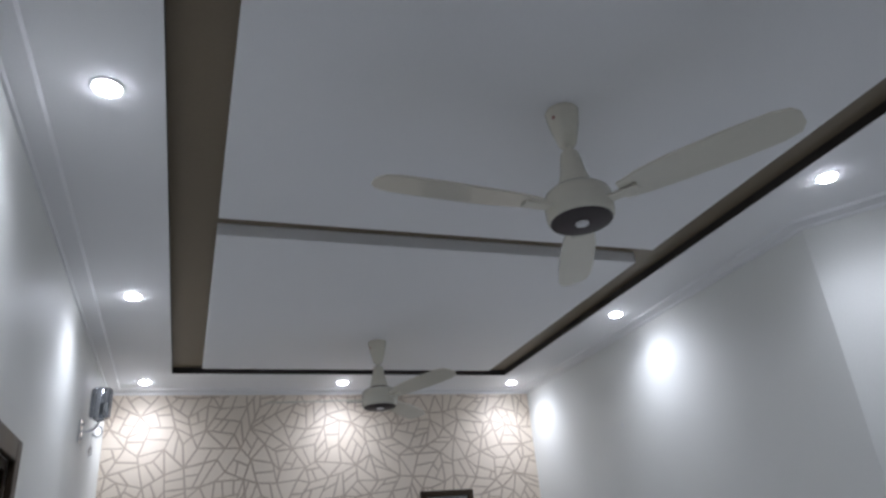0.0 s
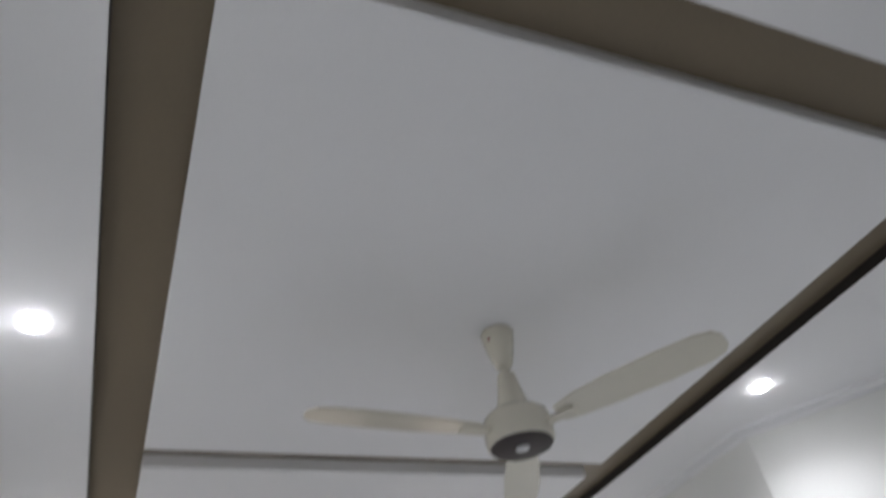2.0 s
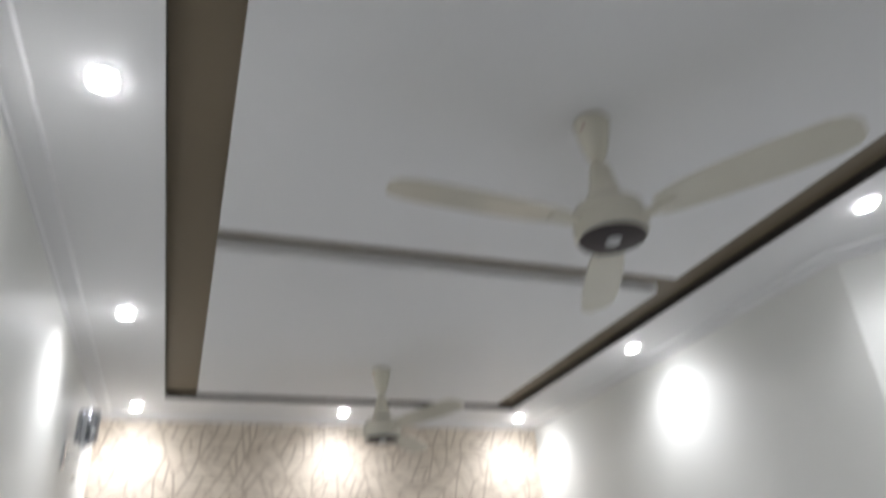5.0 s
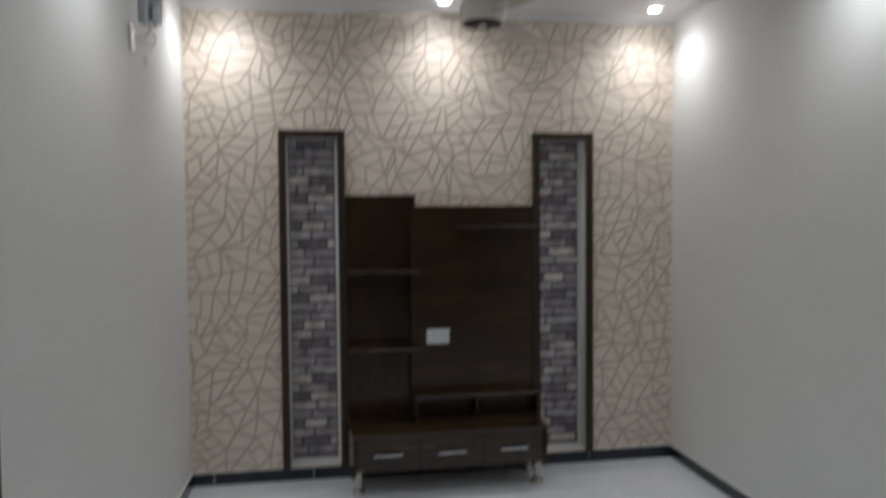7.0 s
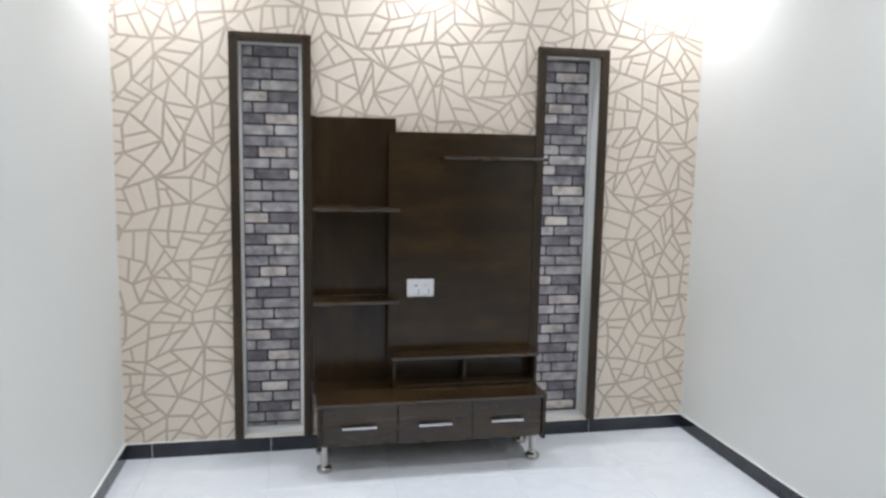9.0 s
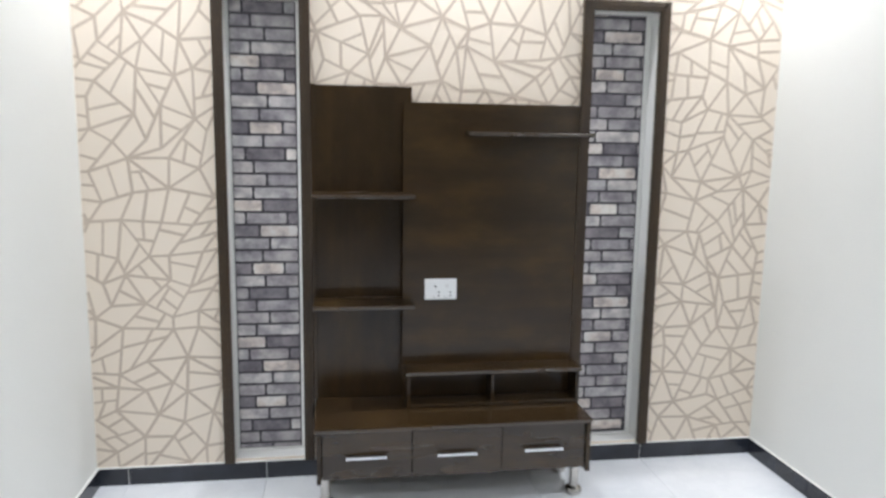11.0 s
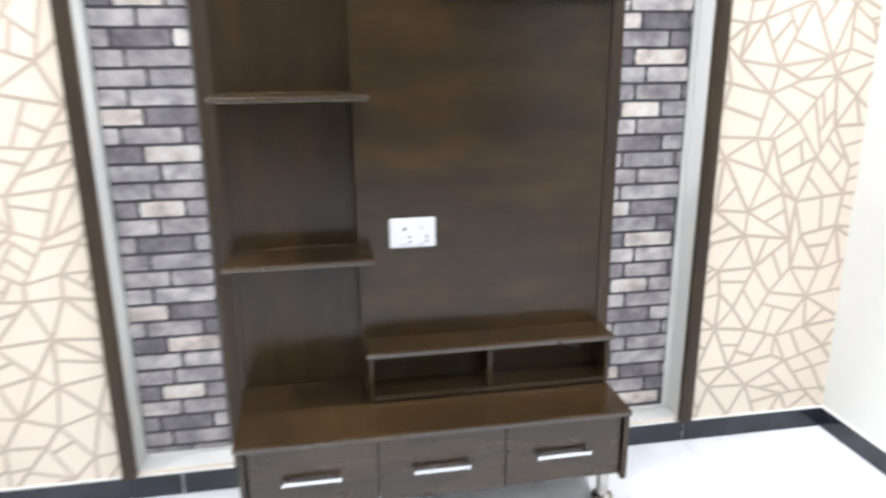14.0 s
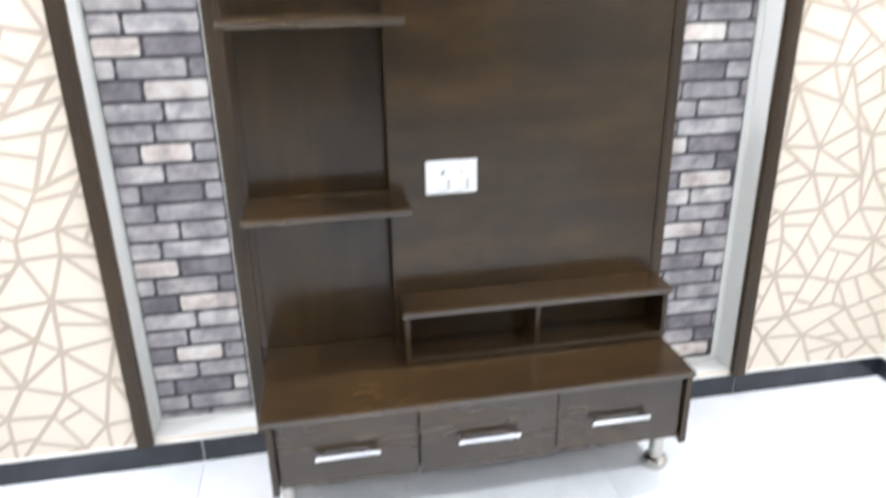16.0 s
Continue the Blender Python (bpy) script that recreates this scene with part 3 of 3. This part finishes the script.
# ---- recessed lamps ----
def downlight():
    t = thing("downlight", (0.235, -0.245, H), "round white recessed LED ceiling lamp, switched on", "ceiling lamp", "recessed ceiling lamps")
    bm = bmesh.new()
    lathe(bm, [(0.047, -0.0003), (0.047, -0.0018), (0.043, -0.003), (0.036, -0.003), (0.0345, -0.002)], 32)
    rounded(part("bezel", bm, CEIL, t))
    bm = bmesh.new()
    lathe(bm, [(0.0338, -0.002), (0.0330, -0.006), (0.028, -0.0100), (0.016, -0.0122), (0.004, -0.0126)], 32)
    part("diffuser", bm, LED, t, "bright white LED diffuser")
    data = bpy.data.lights.new("led", "SPOT")
    data.energy, data.color, data.shadow_soft_size = LAMP_WATTS, LAMP_COLOUR, 0.04
    data.spot_size, data.spot_blend = radians(152), 1.0
    led = new("led", data)
    led.parent, led.location = t, (0, 0, -0.024)
    return t


first_lamp = downlight()
for lx, ly in ((1.518, -0.245), (W - 0.24, -0.245), (0.24, -1.75), (W - 0.24, -1.75), (0.25, -3.31), (W - 0.235, -3.31), (0.24, -4.86), (1.55, -4.86), (W - 0.24, -4.86)):
    copy_thing(first_lamp, pose(lx, ly, H))


# ---- ceiling fans ----
def ceiling_fan():
    t = thing("ceiling_fan", (1.552, -3.49, SLAB_Z), "cream three-bladed ceiling fan with a dark round underside", "ceiling fan", "ceiling fans")
    bm = bmesh.new()
    lathe(bm, [(0.051, 0.0), (0.053, -0.005), (0.052, -0.014), (0.046, -0.050), (0.037, -0.088), (0.028, -0.120), (0.020, -0.130), (0.0125, -0.133)], 28)
    cup = rounded(part("canopy", bm, CREAM, t))
    bm = bmesh.new()
    box(bm, -0.040, -0.028, 0.026, 0.034, -0.044, -0.036, bevel=0.001)
    part("mark", bm, RED, cup, "small dark red mark")
    bm = bmesh.new()
    lathe(bm, [(0.0125, -0.145), (0.0125, -0.235)], 14)
    rounded(part("rod", bm, CREAM, t))
    for s in (-1, 1):
        bm = bmesh.new()
        lathe(bm, [(0.005, -0.019), (0.005, 0.019)], 8, (0, 0, -0.205 + 0.014 * s), "x")
        part("bolt", bm, STEEL, t)
    bm = bmesh.new()
    lathe(bm, [(0.018, -0.182), (0.027, -0.187), (0.032, -0.212), (0.039, -0.255), (0.049, -0.292), (0.053, -0.306)], 28)
    rounded(part("bell", bm, CREAM, t))
    bm = bmesh.new()
    lathe(bm, [(0.054, -0.305), (0.054, -0.314)], 28)
    rounded(part("collar", bm, FAN_DISC, t, "thin dark gap ring"))
    bm = bmesh.new()
    lathe(bm, [(0.058, -0.312), (0.080, -0.317), (0.094, -0.329), (0.100, -0.347), (0.100, -0.392), (0.097, -0.408), (0.091, -0.415), (0.084, -0.416)], 40)
    motor = rounded(part("motor", bm, CREAM, t), 50)
    bm = bmesh.new()
    lathe(bm, [(0.090, -0.4155), (0.089, -0.4195), (0.083, -0.4225)], 40)
    rounded(part("under_disc", bm, FAN_DISC, motor, "dark brown round underside"))
    bm = bmesh.new()
    lathe(bm, [(0.020, -0.4222), (0.019, -0.4275), (0.014, -0.4295)], 20)
    rounded(part("cap", bm, PLASTIC, motor, "small white round cap"))
    for i in range(3):
        a = radians(120 * i)
        turn = Matrix.Rotation(a, 4, "Z")
        bm = bmesh.new()
        # a tapered, pitched blade with a rounded tip
        outline = [(0.135, -0.038), (0.20, -0.056), (0.30, -0.066), (0.45, -0.066), (0.56, -0.060), (0.605, -0.046), (0.622, -0.020),
                   (0.622, 0.020), (0.605, 0.046), (0.56, 0.058), (0.45, 0.060), (0.30, 0.054), (0.20, 0.046), (0.135, 0.034)]
        rows = []
        for dz in (0.003, -0.003):
            rows.append([bm.verts.new((x, y, -0.372 + dz + math.sin(radians(11)) * -y + 0.010 * (x - 0.13))) for x, y in outline])
        bm.faces.new(rows[0])
        bm.faces.new(rows[1][::-1])
        for j in range(len(outline)):
            q = (j + 1) % len(outline)
            bm.faces.new((rows[0][j], rows[1][j], rows[1][q], rows[0][q]))
        bmesh.ops.recalc_face_normals(bm, faces=bm.faces)
        bm.transform(turn)
        blade = part("blade", bm, CREAM, t)
        bm = bmesh.new()
        box(bm, 0.095, 0.185, -0.020, 0.020, -0.384, -0.374, bevel=0.003)
        bm.transform(turn)
        part("blade_iron", bm, CREAM, blade)
    for o in t.children:
        if o is not cup:
            o.location.z += 0.034
    return t


fan = ceiling_fan()
fan.rotation_euler = (0, 0, radians(63))
copy_thing(fan, pose(1.530, -1.19, SLAB_Z, 0, 0, 52))


# ---- wall lamp ----
def wall_lamp():
    t = thing("wall_lamp", (0, -1.10, 2.37), "chrome wall lamp with a cylindrical shade and crystal drop", "wall lamp")
    t.scale = (0.86, 0.86, 1)
    bm = bmesh.new()
    box(bm, 0.0005, 0.016, -0.030, 0.030, -0.055, 0.055, bevel=0.005)
    plate = part("wall_plate", bm, CHROME, t)
    for z in (-0.035, 0.035):
        bm = bmesh.new()
        lathe(bm, [(0.008, 0.015), (0.008, 0.024), (0.004, 0.028)], 12, (0, 0, z), "x")
        rounded(part("cap_nut", bm, CHROME, plate))
    bm = bmesh.new()
    pts = [(0.012, 0, 0.0), (0.035, 0, -0.004), (0.06, 0, 0.002), (0.085, 0, 0.016), (0.10, 0, 0.038), (0.102, 0, 0.06)]
    tube(bm, pts, 0.0065, 12)
    rounded(part("arm", bm, CHROME, t))
    bm = bmesh.new()
    pts = [(0.10 + 0.026 * math.sin(a), 0, -0.004 - 0.026 * math.cos(a)) for a in [math.radians(d) for d in range(-70, 190, 20)]]
    tube(bm, pts, 0.004, 10)
    rounded(part("scroll", bm, CHROME, t))
    bm = bmesh.new()
    lathe(bm, [(0.014, 0.045), (0.030, 0.052), (0.036, 0.062), (0.036, 0.070)], 24, (0.102, 0, 0))
    rounded(part("cup", bm, CHROME, t))
    bm = bmesh.new()
    lathe(bm, [(0.052, 0.062), (0.055, 0.066), (0.055, 0.205), (0.053, 0.212), (0.049, 0.212), (0.049, 0.075)], 36, (0.102, 0, 0))
    shade = rounded(part("shade", bm, DIM_CHROME, t, "mirror-bright chrome cylinder shade"))
    for i in range(12):
        a = 2 * math.pi * i / 12
        bm = bmesh.new()
        lathe(bm, [(0.0035, 0.070), (0.0035, 0.206)], 8, (0.102 + 0.056 * math.cos(a), 0.056 * math.sin(a), 0))
        rounded(part("rib", bm, CHROME, shade))
    bm = bmesh.new()
    tube(bm, [(0.074, 0, -0.004), (0.074, 0, -0.075)], 0.0012, 6)
    chain = part("chain", bm, CHROME, t)
    bm = bmesh.new()
    lathe(bm, [(0.002, -0.072), (0.008, -0.086), (0.012, -0.104), (0.009, -0.116), (0.002, -0.122)], 10, (0.074, 0, 0))
    part("crystal", bm, GLASS, chain, "clear faceted crystal drop")


wall_lamp()

# ---- a small wall plug hole on the side wall ----
bm = bmesh.new()
lathe(bm, [(0.010, -0.004), (0.009, 0.0005)], 12, (W, -1.248, 2.319), "x")
part("filled_hole", bm, GROUT, wall_east, "small filled patch in the paint")

# ---- skirting ----
PITCH = 0.586
skirting = tagged(new("baseboard"), "black granite skirting tiles with pale joints", "skirting", kind="structure")


def skirt_run(a, b, first):
    """Skirting tiles along the wall from a to b, with the first joint that far from a."""
    a, b = Vector((*a, 0)), Vector((*b, 0))
    d = (b - a)
    length = d.length
    d.normalize()
    turn = math.atan2(d.y, d.x)
    cuts, s = [0.0], first
    while s < length - 0.02:
        if s > 0.02:
            cuts.append(s)
        s += PITCH
    cuts.append(length)
    for u, v in zip(cuts, cuts[1:]):
        key = round(v - u, 3)
        if key not in SKIRT_MESHES:
            bm = bmesh.new()
            box(bm, 0.0015, key - 0.0015, -0.012, 0, 0, SKIRT, bevel=0.0015)
            ob = part("skirting_tile", bm, GRANITE)
            SKIRT_MESHES[key] = ob.data
            bpy.data.objects.remove(ob)
        shared("skirting_tile", SKIRT_MESHES[key], skirting, a + d * u, turn)
    bm = bmesh.new()
    box(bm, 0, length, -0.009, 0, 0, SKIRT - 0.002)
    ob = part("joint_bed", bm, GROUT, skirting, "pale grout behind the tiles")
    ob.location, ob.rotation_euler = a, (0, 0, turn)
    bm = bmesh.new()
    box(bm, 0, length, -0.010, 0, SKIRT + 0.0005, SKIRT + 0.004)
    ob = part("sealant", bm, REVEAL, skirting, "thin white sealant line on the tiles")
    ob.location, ob.rotation_euler = a, (0, 0, turn)


SKIRT_MESHES = {}
skirt_run((0, 0), (W, 0), 0.131)
skirt_run((W, -0.012), SPLAY[0], 0.448)
skirt_run(SPLAY[0], SPLAY[1], 0.3)
skirt_run(SPLAY[1], (SPLAY[1][0], BACK), 0.2)
skirt_run((0, DOOR[1] + 0.07), (0, -0.012), 0.3)
skirt_run((0, BACK), (0, DOOR[0] - 0.07), 0.3)

# ---- floor tiles ----
meshes = {}
for i in range(7):
    for j in range(19):
        tx0, tx1 = 0.131 + PITCH * (i - 1), 0.131 + PITCH * i
        ty1, ty0 = 0.126 - PITCH * j, 0.126 - PITCH * (j + 1)
        tx0, tx1, ty0, ty1 = max(tx0, 0.001), min(tx1, 3.45), max(ty0, BACK), min(ty1, -0.001)
        if tx1 - tx0 < 0.02 or ty1 - ty0 < 0.02:
            continue
        key = (round(tx1 - tx0, 3), round(ty1 - ty0, 3))
        if key not in meshes:
            bm = bmesh.new()
            box(bm, 0.0008, key[0] - 0.0008, 0.0008, key[1] - 0.0008, -0.008, 0.0, bevel=0.0006)
            ob = part("tile", bm, TILE)
            meshes[key] = ob.data
            bpy.data.objects.remove(ob)
        shared("tile", meshes[key], floor, (tx0, ty0, 0))

# ---- printed bricks in the niches ----
ROW, SPAN = 0.0557, 0.276
# one repeat of the paper, row by row: joints as shares of its span, then the tone of each brick
REPEAT = [((0.45, 1.05), (3, 0, 1)), ((0.18, 0.82), (2, 1, 0)), ((0.39, 1.05), (0, 3, 1)), ((0.55,), (2, 2)), ((0.43, 1.03), (1, 1, 0)), ((0.26, 0.77), (0, 3, 1)),
          ((0.47,), (2, 1)), ((0.20, 0.81), (1, 0, 2)), ((0.32, 1.0), (1, 1, 1)), ((0.52,), (1, 1)), ((0.31,), (2, 2))]


def brick_mesh(w, h, kind, rnd):
    """One printed brick with slightly uneven edges, a little proud of the joints."""
    bm = bmesh.new()
    c = 0.004
    steps = max(2, int(w / 0.022))
    along = [c + (w - 2 * c) * s / steps for s in range(steps + 1)]
    ring = [(p, rnd.uniform(0, 0.0022)) for p in along] + [(w - rnd.uniform(0, 0.001), h * 0.5)] + [(p, h - rnd.uniform(0, 0.0022)) for p in along[::-1]] + [(rnd.uniform(0, 0.001), h * 0.5)]
    back = [bm.verts.new((p, 0, q)) for p, q in ring]
    face = [bm.verts.new((p * 0.985 + w * 0.0075, -0.0022, q * 0.96 + h * 0.02)) for p, q in ring]
    bm.faces.new(face)
    for k in range(len(ring)):
        m = (k + 1) % len(ring)
        bm.faces.new((back[k], back[m], face[m], face[k]))
    bmesh.ops.recalc_face_normals(bm, faces=bm.faces)
    ob = part("brick", bm, BRICKS[kind])
    me = ob.data
    bpy.data.objects.remove(ob)
    return me


def brick_field(a, b, left, right, first, slip, rise, seed):
    """The paper of one niche: it starts at a row of the repeat, slipped sideways and cut off at the top."""
    bm = bmesh.new()
    box(bm, a + left, b - right, NICHE_DEPTH - 0.004, NICHE_DEPTH, NICHE_SILL + 0.014, NICHE_TOP - 0.001)
    field = tagged(part("brick_wallpaper", bm, MORTAR), "grey brick-pattern paper lining a tall niche", "wallpaper", "niche linings", "structure")
    rnd = random.Random(seed)
    lo, hi, floor_z = a + left + 0.001, b - right - 0.001, NICHE_SILL + 0.015
    made, row, top = {}, first, NICHE_TOP - 0.003 + rise
    while top - 0.008 > floor_z:
        joints, tones = REPEAT[row % len(REPEAT)]
        z0, z1 = max(top - ROW + 0.0075, floor_z), min(top, NICHE_TOP - 0.003)
        cuts = [lo - 0.05] + [lo + slip + SPAN * q + rnd.uniform(-0.002, 0.002) for q in joints] + [hi + 0.05]
        for u, v, kind in zip(cuts, cuts[1:], tones):
            u, v = max(u + 0.003, lo), min(v - 0.003, hi - rnd.uniform(0, 0.003))
            if v - u > 0.009 and z1 - z0 > 0.006:
                key = (round(v - u, 3), round(z1 - z0, 3), kind)
                if key not in made:
                    made[key] = brick_mesh(*key, rnd)
                shared("brick", made[key], field, (u, NICHE_DEPTH - 0.004, z0))
        row += 1
        top -= ROW


brick_field(*NICHES[0], 0.010, 0.018, 7, 0.0, 0.0, 3)
brick_field(*NICHES[1], 0.004, 0.024, 0, -0.025, 0.042, 8)
